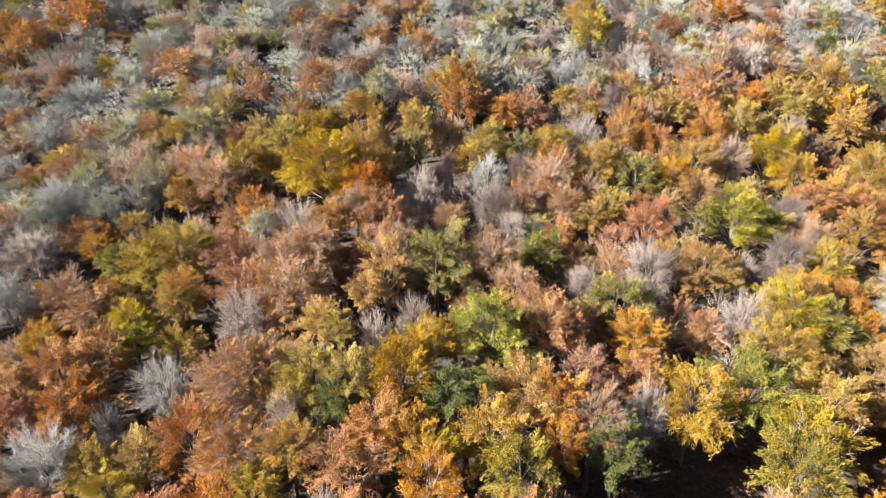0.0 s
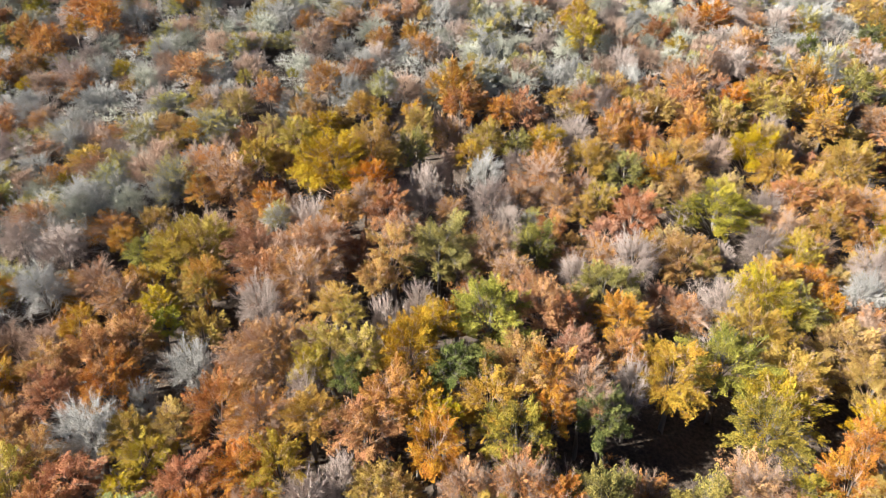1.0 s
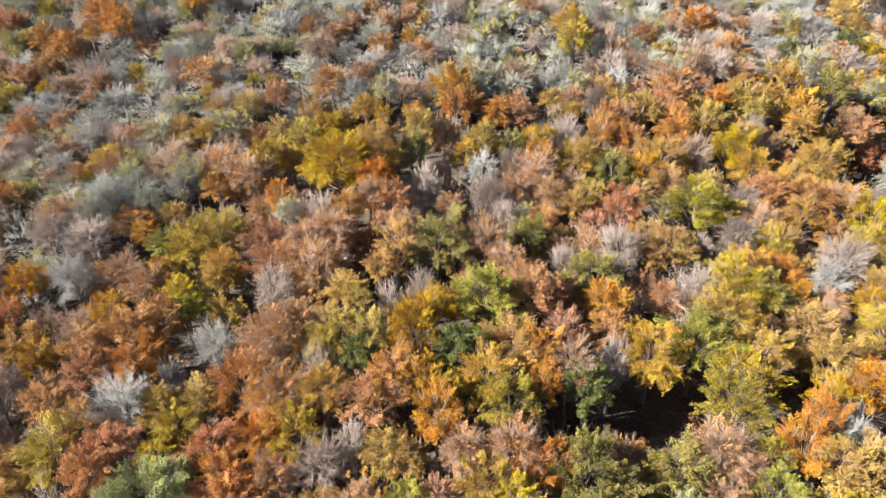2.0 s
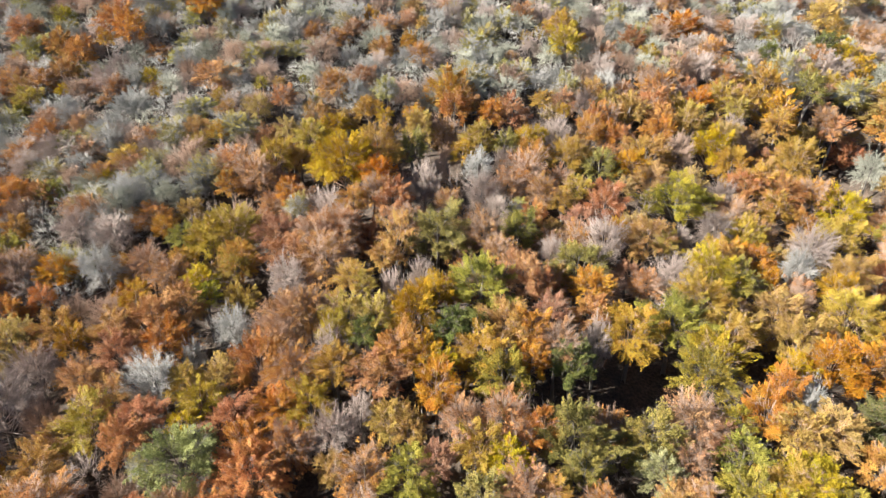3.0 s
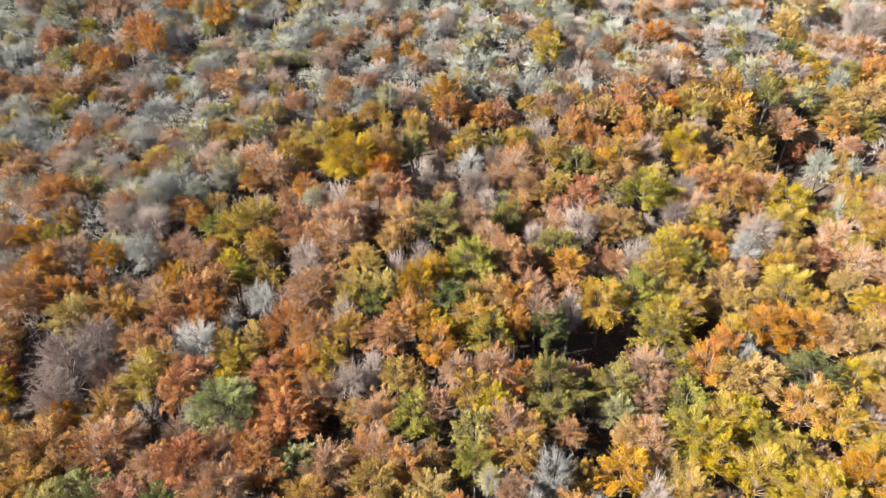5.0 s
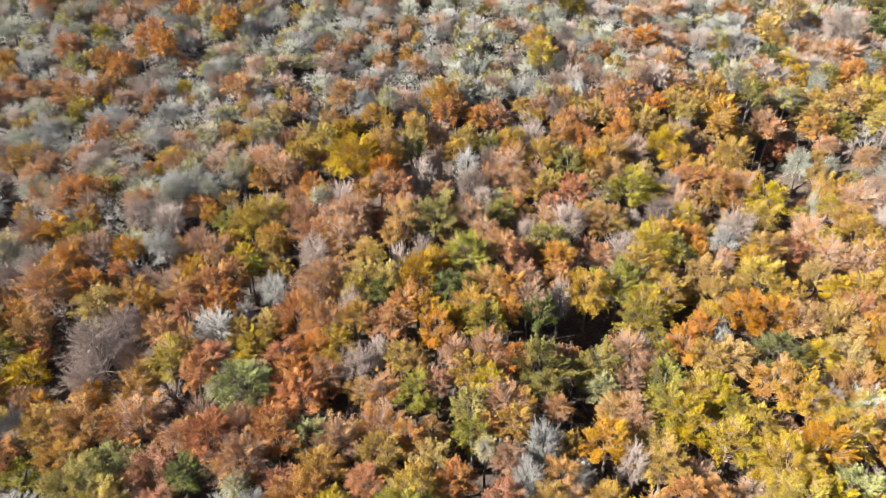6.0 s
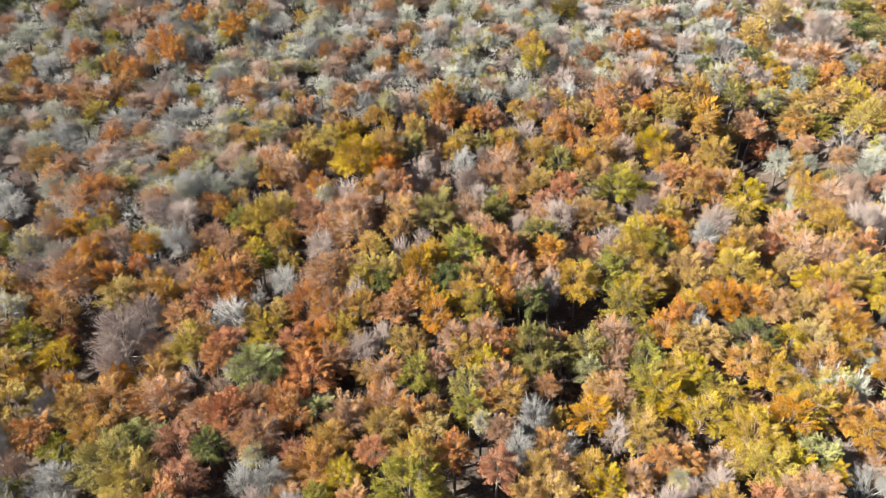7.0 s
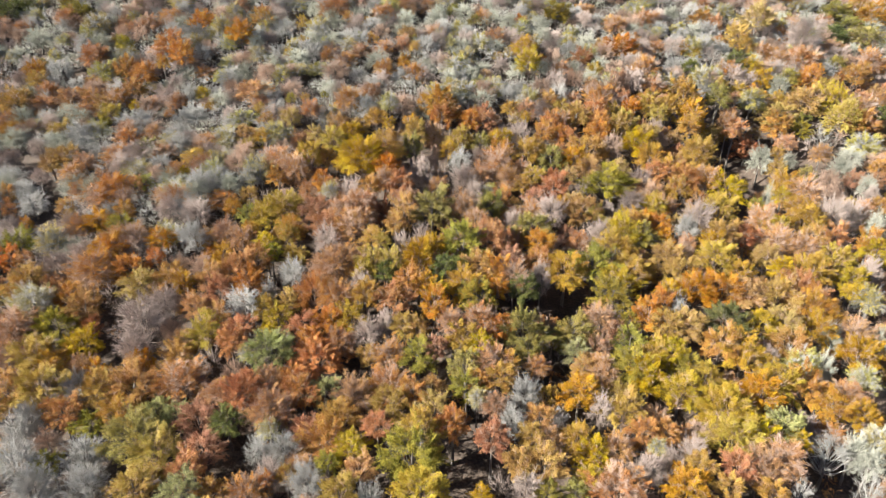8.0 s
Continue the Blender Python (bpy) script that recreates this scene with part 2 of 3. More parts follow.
def tree(kind, x, y, r, h):
    """One tree: r the crown's radius, h the height of the crown's middle above the ground."""
    z = ground(x, y) - 0.1
    h = max(3.0, 0.85 * r, h - thicket(x, y))
    thing = tagged(new(kind + "_tree"), LABELS[kind], "tree", "forest trees")
    thing.location, thing.rotation_euler = (x, y, z), (0, 0, rng.uniform(0, 6.28))
    large = r > 4.3 and y < 150 and kind not in TWIG
    s = SHAPES[(sum(map(ord, kind)) + rng.randrange(2 if large else 3)) % (4 if large else 8)]
    up = min(r * rng.uniform(0.88, 1.08), h * 0.9)
    top = h + up
    if kind in TWIG:
        foot = max(0.5, min(h - 1.2 * up, 0.3 * h))    # bare thicket trees branch from low down
        top += 0.12 * up
    else:
        foot = max(0.9, h - 1.3 * up)
        r *= 1.1
    mid, up = (top + foot) / 2, (top - foot) / 2
    crown = Matrix.LocRotScale((0, 0, mid), Euler((rng.uniform(-0.12, 0.12), rng.uniform(-0.12, 0.12), 0)), (r * rng.uniform(0.92, 1.08), r * rng.uniform(0.92, 1.08), up))
    girth = 0.5 + 0.22 * r
    child("trunk", TRUNKS[rng.randrange(4)], thing, Matrix.Diagonal((girth, girth, mid + 0.3 * up, 1)))
    far = y > 150
    if kind in TWIG:
        if not far:
            child("branchwork", s["branchwork"], thing, crown, TWIG[kind])
        child("crown", s["white_limbs" if kind == "bare_silver" else "far_twigs" if far else "twigs"], thing, crown, TWIG[kind])
    elif kind in ("copper", "pale_yellow"):
        child("branchwork", s["far_twigs"], thing, crown, TWIG["bare_brown" if kind == "copper" else "bare_grey"])
        child("crown", s["far" if far else "thin"], thing, crown, LEAF[kind])
    else:
        child("branchwork", s["branchwork"], thing, crown, None if kind in GREENS else TWIG["bare_brown"])
        child("crown", s["big" if large else "far" if far else "full"], thing, crown, LEAF[kind])
    return thing


def plant(kind, places):
    for x, y, r, h in places:
        tree(kind, x, y, r, h)
        PLANTED.append((x, y, r))


plant("dark_green", [
    (-37.3, 51.8, 2.9, 7.4), (57.0, 70.0, 5.1, 10.7), (17.4, 80.0, 3.2, 10.4), (-11.2, 83.7, 2.4, 12.6), (0.6, 84.6, 2.9, 12.4), (2.8, 85.5, 3.0, 12.4),
    (146.4, 167.1, 3.1, 9.9), (89.9, 189.2, 3.3, 10.0), (107.6, 194.1, 4.9, 9.2), (-157.9, 216.6, 5.6, 9.0), (-152.7, 219.1, 4.6, 8.9), (158.4, 223.5, 6.0, 8.4),
])
plant("pale_yellow", [
    (34.9, 43.3, 1.6, 8.6), (71.6, 44.8, 2.3, 9.0), (-29.6, 49.9, 2.0, 7.3), (6.3, 53.4, 1.7, 9.4), (76.7, 56.8, 2.5, 9.8),
    (66.8, 60.6, 3.4, 9.9), (-36.9, 66.7, 2.2, 8.0), (91.3, 79.1, 3.3, 11.1), (-85.5, 81.4, 4.5, 8.8), (-91.5, 101.3, 3.6, 8.8), (-27.3, 114.3, 2.3, 11.3),
    (13.6, 120.6, 2.0, 7.2), (-58.4, 139.8, 2.6, 8.0), (-99.7, 149.1, 3.2, 8.3), (133.6, 152.0, 4.8, 6.0), (-120.1, 153.9, 2.9, 6.2), (-13.9, 155.0, 2.9, 12.0),
    (105.6, 173.0, 4.1, 10.0), (-50.0, 175.2, 3.1, 8.9), (-44.8, 177.5, 2.2, 8.9), (-58.6, 183.1, 2.9, 11.3), (-128.8, 187.6, 2.3, 9.3), (-144.2, 189.4, 2.3, 8.8),
])
plant("pale_yellow", [
    (-130.2, 197.7, 2.4, 8.9), (-122.9, 199.5, 3.4, 8.9), (-75.0, 201.0, 3.9, 11.1), (-121.5, 206.3, 4.9, 8.9), (50.4, 207.0, 2.8, 8.8), (-72.6, 211.6, 3.7, 9.3),
    (-147.2, 213.7, 2.5, 9.0), (-148.7, 222.1, 2.6, 8.9), (78.9, 233.1, 3.3, 6.0),
])
plant("olive", [
    (15.7, 35.3, 2.3, 8.8), (20.0, 35.4, 2.1, 8.6), (-4.8, 42.1, 5.1, 9.7), (-61.9, 53.3, 3.0, 6.0), (4.4, 56.3, 3.0, 9.1), (46.1, 60.8, 2.6, 9.6),
    (4.7, 61.7, 3.1, 9.0), (17.0, 65.4, 2.9, 8.7), (16.2, 70.0, 4.9, 9.3), (26.6, 70.7, 4.0, 7.6), (37.6, 72.5, 2.6, 9.1), (-78.0, 75.6, 4.4, 8.6),
    (36.1, 79.1, 4.2, 9.8), (34.2, 88.7, 5.3, 10.1), (48.5, 99.8, 4.3, 8.8), (-100.0, 102.1, 3.6, 8.6), (-1.3, 106.9, 5.4, 11.9), (-46.7, 109.7, 2.7, 9.0),
    (13.5, 113.8, 3.9, 7.8), (84.0, 117.1, 2.2, 15.0), (-7.2, 134.4, 3.4, 11.2), (32.2, 134.7, 4.3, 7.5), (-81.6, 139.7, 3.5, 8.0), (12.6, 140.2, 3.1, 8.8),
])
plant("olive", [
    (-99.2, 152.3, 2.0, 8.5), (117.9, 161.2, 3.3, 6.0), (119.0, 165.4, 3.1, 6.7), (93.5, 171.0, 4.5, 13.1), (147.9, 198.5, 3.0, 10.4), (15.1, 212.2, 2.5, 8.9),
    (-130.6, 213.9, 4.5, 8.9), (-76.4, 214.7, 2.0, 9.0), (6.8, 217.3, 2.6, 8.9), (47.0, 219.2, 5.7, 9.0), (170.6, 219.3, 8.0, 9.3), (-137.2, 220.2, 3.8, 9.0),
    (169.5, 231.4, 6.1, 9.0), (168.0, 240.7, 7.1, 8.9),
])
plant("lime", [
    (-52.6, 49.6, 4.8, 7.6),
    (-18.5, 42.8, 2.0, 7.4), (-65.2, 45.5, 2.3, 6.6), (36.0, 62.0, 3.9, 8.4), (-4.3, 65.9, 4.0, 7.9), (37.1, 68.1, 3.3, 8.5), (7.8, 77.2, 4.3, 10.7),
    (5.6, 94.0, 5.4, 12.5), (-38.2, 95.0, 2.5, 9.0), (22.4, 103.5, 4.9, 8.8), (-76.6, 106.1, 3.3, 9.2), (-76.8, 122.3, 2.6, 9.5), (46.1, 124.8, 6.7, 6.6),
    (110.9, 141.7, 2.8, 6.0), (-44.4, 159.4, 1.7, 10.7), (-34.5, 161.1, 1.3, 10.5), (124.8, 188.1, 3.8, 9.1), (-108.4, 195.2, 3.1, 9.1), (-27.2, 200.9, 1.5, 8.2),
])
plant("copper", [
    (26.2, 35.8, 4.4, 8.5), (50.0, 39.0, 3.3, 9.2), (53.8, 40.4, 3.3, 9.3), (28.6, 43.6, 2.6, 8.4), (17.6, 45.7, 2.3, 8.6), (9.1, 51.5, 2.2, 9.4),
    (71.8, 53.4, 2.9, 9.2), (-30.0, 53.9, 4.2, 7.4), (-16.1, 57.7, 3.8, 6.0), (-40.7, 58.4, 2.5, 7.1), (29.7, 59.9, 2.4, 7.8), (-48.5, 61.2, 4.9, 6.0),
    (17.9, 61.5, 2.3, 8.4), (9.5, 62.1, 3.2, 9.2), (29.9, 62.9, 2.2, 7.6), (-9.8, 66.2, 3.3, 7.1), (81.1, 67.5, 3.3, 10.9), (2.4, 71.7, 3.0, 9.5),
    (8.0, 71.8, 3.7, 9.8), (32.7, 73.0, 4.0, 8.2), (-86.1, 74.7, 4.7, 8.7), (-21.1, 80.4, 3.9, 8.8), (16.0, 83.2, 3.3, 11.0), (-23.2, 88.9, 4.5, 9.8),
])
plant("copper", [
    (-20.4, 89.2, 3.6, 10.9), (-76.8, 90.4, 5.1, 8.9), (86.6, 98.1, 4.3, 12.6), (-45.7, 99.7, 3.2, 9.1), (82.5, 101.1, 4.4, 11.8), (-20.1, 102.3, 4.4, 10.4),
    (-50.4, 102.6, 2.9, 9.2), (9.0, 103.3, 2.8, 11.0), (-72.2, 103.4, 2.8, 9.1), (-87.1, 106.5, 2.8, 8.9), (-22.7, 107.9, 4.1, 10.6), (6.3, 108.0, 4.1, 10.7),
    (-18.7, 109.3, 3.8, 11.4), (-7.3, 110.5, 2.7, 11.7), (82.6, 110.6, 3.9, 13.2), (-13.4, 116.2, 3.3, 12.9), (-86.3, 117.5, 3.5, 9.2), (0.2, 118.0, 2.8, 10.4),
    (99.3, 122.3, 4.1, 19.9), (19.3, 126.0, 3.3, 7.3), (-38.1, 127.1, 4.5, 9.4), (74.0, 127.3, 3.8, 10.4), (-98.4, 128.4, 3.3, 8.1), (-43.8, 131.3, 3.8, 9.2),
])
plant("copper", [
    (16.8, 132.2, 4.3, 7.9), (-97.0, 132.7, 3.2, 8.4), (-82.9, 146.4, 2.4, 8.5), (-37.4, 152.5, 3.0, 11.3), (-80.6, 155.1, 1.6, 8.9), (-128.8, 155.3, 4.1, 7.9),
    (-107.8, 158.2, 4.2, 7.5), (-26.2, 158.6, 4.2, 10.7), (-79.4, 159.9, 2.9, 9.5), (93.1, 160.2, 3.2, 15.0), (-121.5, 161.9, 3.8, 7.9), (-98.8, 162.9, 3.8, 9.1),
    (-114.0, 164.8, 5.3, 7.6), (52.5, 166.4, 4.8, 8.9), (140.4, 169.1, 4.5, 10.2), (72.6, 175.8, 3.4, 9.3), (-6.6, 176.8, 3.4, 9.2), (17.0, 179.5, 1.8, 8.0),
    (71.6, 184.3, 5.1, 9.1), (-114.9, 186.6, 4.1, 9.4), (-36.6, 187.2, 2.8, 8.8), (134.1, 197.4, 6.2, 10.0), (30.0, 201.3, 2.5, 6.3), (162.3, 201.8, 5.1, 10.7),
])
plant("copper", [
    (-108.1, 204.7, 2.2, 8.9), (-102.8, 205.4, 4.4, 9.0), (-37.9, 216.7, 5.1, 8.9), (-10.4, 219.9, 3.9, 9.0), (109.4, 222.0, 3.5, 8.9), (91.2, 241.1, 4.0, 6.0),
])
plant("orange", [
    (37.0, 36.0, 3.4, 8.7), (-27.7, 39.4, 1.3, 8.3), (-41.7, 42.8, 3.3, 7.2), (1.7, 47.8, 2.8, 9.8), (-19.9, 48.2, 3.8, 6.2), (68.1, 51.4, 3.6, 9.2),
    (-18.0, 52.6, 3.6, 6.0), (56.9, 54.3, 3.5, 9.4), (-67.7, 55.5, 3.8, 6.9), (-58.0, 55.7, 3.3, 6.0), (65.9, 55.8, 4.3, 9.3), (24.8, 56.0, 3.5, 7.7),
    (10.7, 58.1, 3.0, 9.2), (-25.5, 58.1, 3.4, 6.8), (-13.1, 59.8, 1.7, 6.0), (-40.0, 59.9, 1.3, 7.5), (-27.2, 60.3, 3.1, 7.3), (-56.8, 60.9, 5.1, 6.0),
    (12.8, 61.4, 2.3, 9.2), (27.0, 61.7, 2.8, 7.5), (66.8, 64.5, 3.9, 10.3), (53.4, 65.0, 4.0, 10.4), (-74.4, 66.2, 2.9, 8.2), (-57.7, 66.3, 2.7, 6.6),
])
plant("orange", [
    (41.8, 72.8, 3.6, 9.8), (76.8, 74.1, 5.1, 10.9), (-22.3, 75.2, 3.1, 7.4), (-0.9, 75.6, 3.7, 10.3), (-45.1, 76.0, 3.1, 8.4), (12.0, 79.8, 2.4, 10.9),
    (-3.2, 79.9, 3.2, 11.6), (54.3, 81.0, 3.9, 9.9), (60.7, 81.7, 4.6, 9.8), (-26.8, 82.3, 4.4, 8.1), (-79.1, 83.0, 2.9, 8.7), (-55.1, 86.0, 2.7, 9.1),
    (8.9, 86.4, 4.0, 12.0), (-49.8, 87.0, 3.3, 9.2), (-58.9, 87.6, 3.7, 9.0), (22.0, 89.9, 3.1, 10.5), (-41.2, 92.2, 3.8, 9.1), (-48.8, 93.7, 2.8, 9.3),
    (-76.3, 96.9, 4.5, 8.9), (23.5, 97.0, 3.2, 9.7), (-9.9, 99.8, 2.5, 12.4), (-75.6, 100.1, 3.9, 9.0), (-65.3, 101.1, 3.3, 9.0), (104.8, 101.4, 3.7, 12.9),
])
plant("orange", [
    (91.0, 101.4, 3.7, 14.8), (-35.2, 103.4, 3.3, 9.1), (98.0, 104.0, 3.4, 15.7), (-8.1, 104.6, 4.0, 12.0), (-83.2, 108.0, 3.4, 9.1), (-102.1, 109.8, 1.9, 7.9),
    (-51.2, 112.2, 2.5, 8.9), (-16.9, 114.3, 2.7, 12.8), (-95.0, 115.8, 2.4, 7.9), (-109.4, 115.8, 2.4, 8.1), (-29.2, 118.0, 2.9, 11.5), (16.7, 118.8, 3.0, 7.1),
    (-112.6, 120.7, 3.2, 8.5), (-13.0, 121.5, 3.6, 13.5), (-42.4, 124.0, 2.8, 9.1), (67.9, 127.0, 4.6, 8.7), (61.9, 130.6, 3.9, 7.8), (65.1, 131.8, 3.4, 8.6),
    (39.0, 136.4, 4.4, 7.0), (18.9, 138.1, 3.3, 8.5), (43.8, 140.1, 5.7, 6.9), (-6.9, 146.2, 2.8, 11.1), (32.4, 146.9, 3.6, 8.1), (36.2, 147.4, 3.3, 8.0),
])
plant("orange", [
    (48.8, 148.6, 4.1, 7.7), (1.8, 151.7, 3.7, 10.3), (34.0, 152.4, 3.3, 8.5), (78.2, 154.2, 3.8, 11.3), (4.4, 154.7, 3.3, 9.8), (0.7, 157.7, 5.0, 10.6),
    (80.5, 158.6, 5.1, 12.0), (136.5, 160.2, 4.8, 9.7), (61.5, 162.0, 3.2, 9.0), (110.9, 163.9, 5.3, 6.0), (-95.6, 167.0, 3.2, 10.1), (-88.6, 176.6, 2.6, 12.9),
    (-100.5, 176.8, 3.8, 11.3), (-16.9, 178.5, 3.6, 9.2), (-131.5, 179.1, 3.6, 9.7), (-10.5, 183.2, 2.7, 9.3), (36.9, 190.5, 3.3, 6.0), (51.3, 190.9, 4.3, 8.1),
    (152.0, 191.7, 4.4, 10.4), (-67.4, 194.6, 4.2, 12.5), (67.0, 198.4, 6.1, 9.0), (-22.4, 198.4, 2.4, 8.5), (-83.7, 206.4, 4.9, 9.2), (-25.1, 209.0, 2.2, 8.3),
])
plant("orange", [
    (-32.1, 211.2, 2.5, 8.5), (32.2, 214.0, 2.3, 8.8), (105.4, 224.9, 4.3, 8.5), (183.2, 238.6, 6.2, 12.6), (148.5, 250.1, 5.9, 6.0),
])
plant("rust", [
    (-13.2, 40.5, 2.7, 8.8), (37.3, 46.3, 2.2, 8.9), (33.6, 46.6, 3.1, 8.6), (16.6, 49.7, 2.6, 8.7), (-5.0, 56.2, 2.7, 8.1), (7.0, 57.5, 2.1, 9.1),
    (-23.9, 66.2, 4.4, 6.8), (11.5, 70.3, 3.0, 9.7), (-25.1, 70.4, 3.0, 7.0), (46.0, 77.2, 3.0, 10.3), (-9.0, 77.8, 4.1, 11.1), (-50.3, 79.1, 2.9, 8.7),
    (-6.5, 80.5, 3.6, 12.1), (-41.1, 85.0, 3.9, 8.7), (12.1, 85.1, 3.4, 11.6), (-44.5, 89.5, 4.8, 9.2), (-69.0, 91.4, 3.4, 9.0), (-64.7, 95.2, 2.1, 9.0),
    (15.0, 95.9, 2.6, 11.2), (-95.4, 96.4, 2.1, 8.8), (-99.1, 96.7, 3.2, 8.7), (12.3, 97.0, 4.1, 11.4), (-83.9, 119.7, 4.5, 9.5), (-78.5, 121.0, 2.8, 9.6),
])
plant("rust", [
    (-88.6, 143.2, 3.5, 8.7), (39.3, 146.0, 3.6, 7.7), (9.9, 151.7, 3.3, 9.1), (15.1, 152.1, 4.5, 8.9), (49.7, 152.9, 3.7, 8.4), (94.4, 158.1, 3.4, 14.6),
    (49.1, 158.9, 4.2, 8.8), (-57.2, 165.2, 5.6, 8.7), (-94.0, 172.5, 3.9, 11.7), (-83.8, 180.7, 4.5, 13.4), (-89.5, 187.2, 5.0, 12.9), (132.5, 188.2, 5.3, 9.1),
])
plant("tan", [
    (49.7, 34.7, 2.3, 9.0), (43.3, 35.7, 2.3, 9.0), (40.5, 39.7, 2.4, 9.0), (12.1, 40.4, 2.5, 9.3), (14.6, 45.4, 2.3, 9.0), (-3.5, 46.9, 4.4, 9.6),
    (-1.1, 51.3, 3.2, 9.3), (48.3, 58.2, 3.6, 9.4), (-73.7, 60.3, 4.8, 8.1), (-78.9, 60.4, 4.0, 8.5), (-51.0, 67.5, 3.6, 6.5), (-78.4, 67.9, 4.2, 8.4),
    (48.6, 70.1, 3.6, 10.5), (68.5, 70.4, 3.7, 10.6), (71.0, 79.1, 4.5, 10.5), (-15.0, 79.6, 2.9, 10.7), (-74.2, 80.0, 3.9, 8.6), (65.1, 80.1, 3.9, 10.1),
    (-31.6, 80.4, 2.9, 8.0), (-64.6, 86.1, 4.0, 8.7), (-90.9, 86.9, 3.3, 8.9), (52.9, 87.5, 4.5, 9.1), (43.0, 87.6, 3.7, 9.8), (-90.1, 89.4, 3.7, 8.9),
])
plant("tan", [
    (85.1, 90.3, 4.2, 11.2), (52.4, 93.7, 4.2, 8.8), (-14.5, 94.5, 2.8, 12.6), (77.0, 95.2, 3.2, 9.7), (68.8, 103.4, 4.5, 8.7), (48.5, 105.7, 4.0, 8.7),
    (36.3, 111.2, 4.8, 8.6), (-77.9, 111.5, 2.7, 9.5), (94.1, 115.6, 3.6, 19.8), (50.8, 132.8, 3.9, 6.2), (-106.5, 133.1, 3.0, 8.6), (-103.2, 135.4, 4.4, 8.5),
    (26.2, 138.0, 4.4, 8.2), (-34.4, 142.0, 2.9, 10.2), (-55.0, 143.5, 3.1, 9.2), (-28.5, 147.4, 3.6, 10.4), (63.1, 147.6, 3.7, 8.5), (-17.7, 148.4, 3.0, 11.5),
    (-42.6, 148.6, 3.0, 11.4), (-50.2, 149.1, 2.4, 10.8), (-126.3, 149.7, 5.0, 7.1), (-53.2, 155.4, 1.8, 10.0), (43.3, 156.0, 4.2, 8.5), (-102.5, 160.9, 3.4, 8.6),
])
plant("tan", [
    (-129.6, 161.4, 5.9, 9.4), (73.6, 162.8, 4.3, 9.8), (67.9, 163.6, 4.3, 9.2), (112.9, 168.0, 6.7, 6.1), (121.8, 171.0, 6.3, 9.5), (81.8, 171.5, 5.6, 11.1),
    (-128.5, 172.7, 3.1, 10.2), (22.0, 192.4, 1.9, 6.0), (-45.9, 194.6, 1.9, 9.4), (59.0, 197.5, 3.2, 9.0), (49.3, 200.1, 2.0, 8.4), (-9.9, 200.3, 3.2, 9.3),
    (91.4, 201.8, 2.5, 9.2), (-62.7, 208.8, 4.5, 9.8), (124.5, 218.4, 6.3, 14.6), (180.4, 244.8, 5.8, 12.5),
])
plant("golden", [
    (5.5, 34.6, 1.7, 9.5), (38.8, 35.1, 2.1, 8.7), (-3.4, 35.5, 3.9, 9.8), (-15.8, 36.1, 3.2, 9.0), (22.4, 38.3, 2.5, 8.5), (-49.0, 40.1, 4.1, 6.7),
    (15.6, 40.2, 3.8, 8.9), (-24.9, 40.7, 1.6, 7.8), (24.2, 42.5, 3.2, 8.5), (58.0, 44.2, 2.1, 9.3), (47.9, 44.8, 4.3, 9.3), (22.0, 45.2, 3.2, 8.5),
    (-15.1, 45.3, 3.0, 7.5), (52.2, 45.9, 3.1, 9.3), (-47.9, 46.3, 4.4, 6.0), (72.3, 49.1, 2.9, 9.1), (49.3, 50.5, 4.4, 9.4), (31.6, 51.4, 3.6, 8.5),
    (42.4, 54.5, 4.1, 9.1), (-9.1, 54.6, 3.7, 7.3), (61.1, 56.7, 3.9, 9.6), (38.2, 58.8, 3.8, 8.9), (-62.9, 60.6, 3.4, 6.5), (78.9, 62.5, 4.2, 10.4),
])
plant("golden", [
    (57.4, 63.0, 4.3, 10.3), (43.9, 63.8, 3.8, 9.4), (40.9, 64.3, 3.5, 9.0), (7.9, 66.2, 2.8, 9.4), (4.5, 68.0, 3.3, 9.1), (74.3, 69.0, 3.6, 10.7),
    (63.5, 70.6, 3.4, 10.6), (44.9, 70.6, 3.5, 10.1), (-70.7, 70.6, 3.5, 8.2), (-4.7, 71.5, 2.7, 8.9), (-7.2, 72.5, 3.1, 9.0), (-46.8, 72.7, 4.3, 8.0),
    (-34.7, 72.8, 2.2, 7.8), (-18.0, 75.3, 3.4, 8.2), (-33.4, 76.6, 3.2, 7.9), (-36.3, 79.2, 2.9, 8.1), (-0.3, 79.3, 2.4, 11.4), (48.6, 79.8, 2.9, 10.1),
    (5.0, 80.9, 3.9, 11.5), (89.3, 81.6, 2.8, 11.4), (38.6, 82.6, 4.3, 10.1), (-15.9, 85.0, 2.6, 11.9), (-9.9, 85.8, 3.3, 13.0), (-14.2, 86.9, 3.5, 12.6),
])
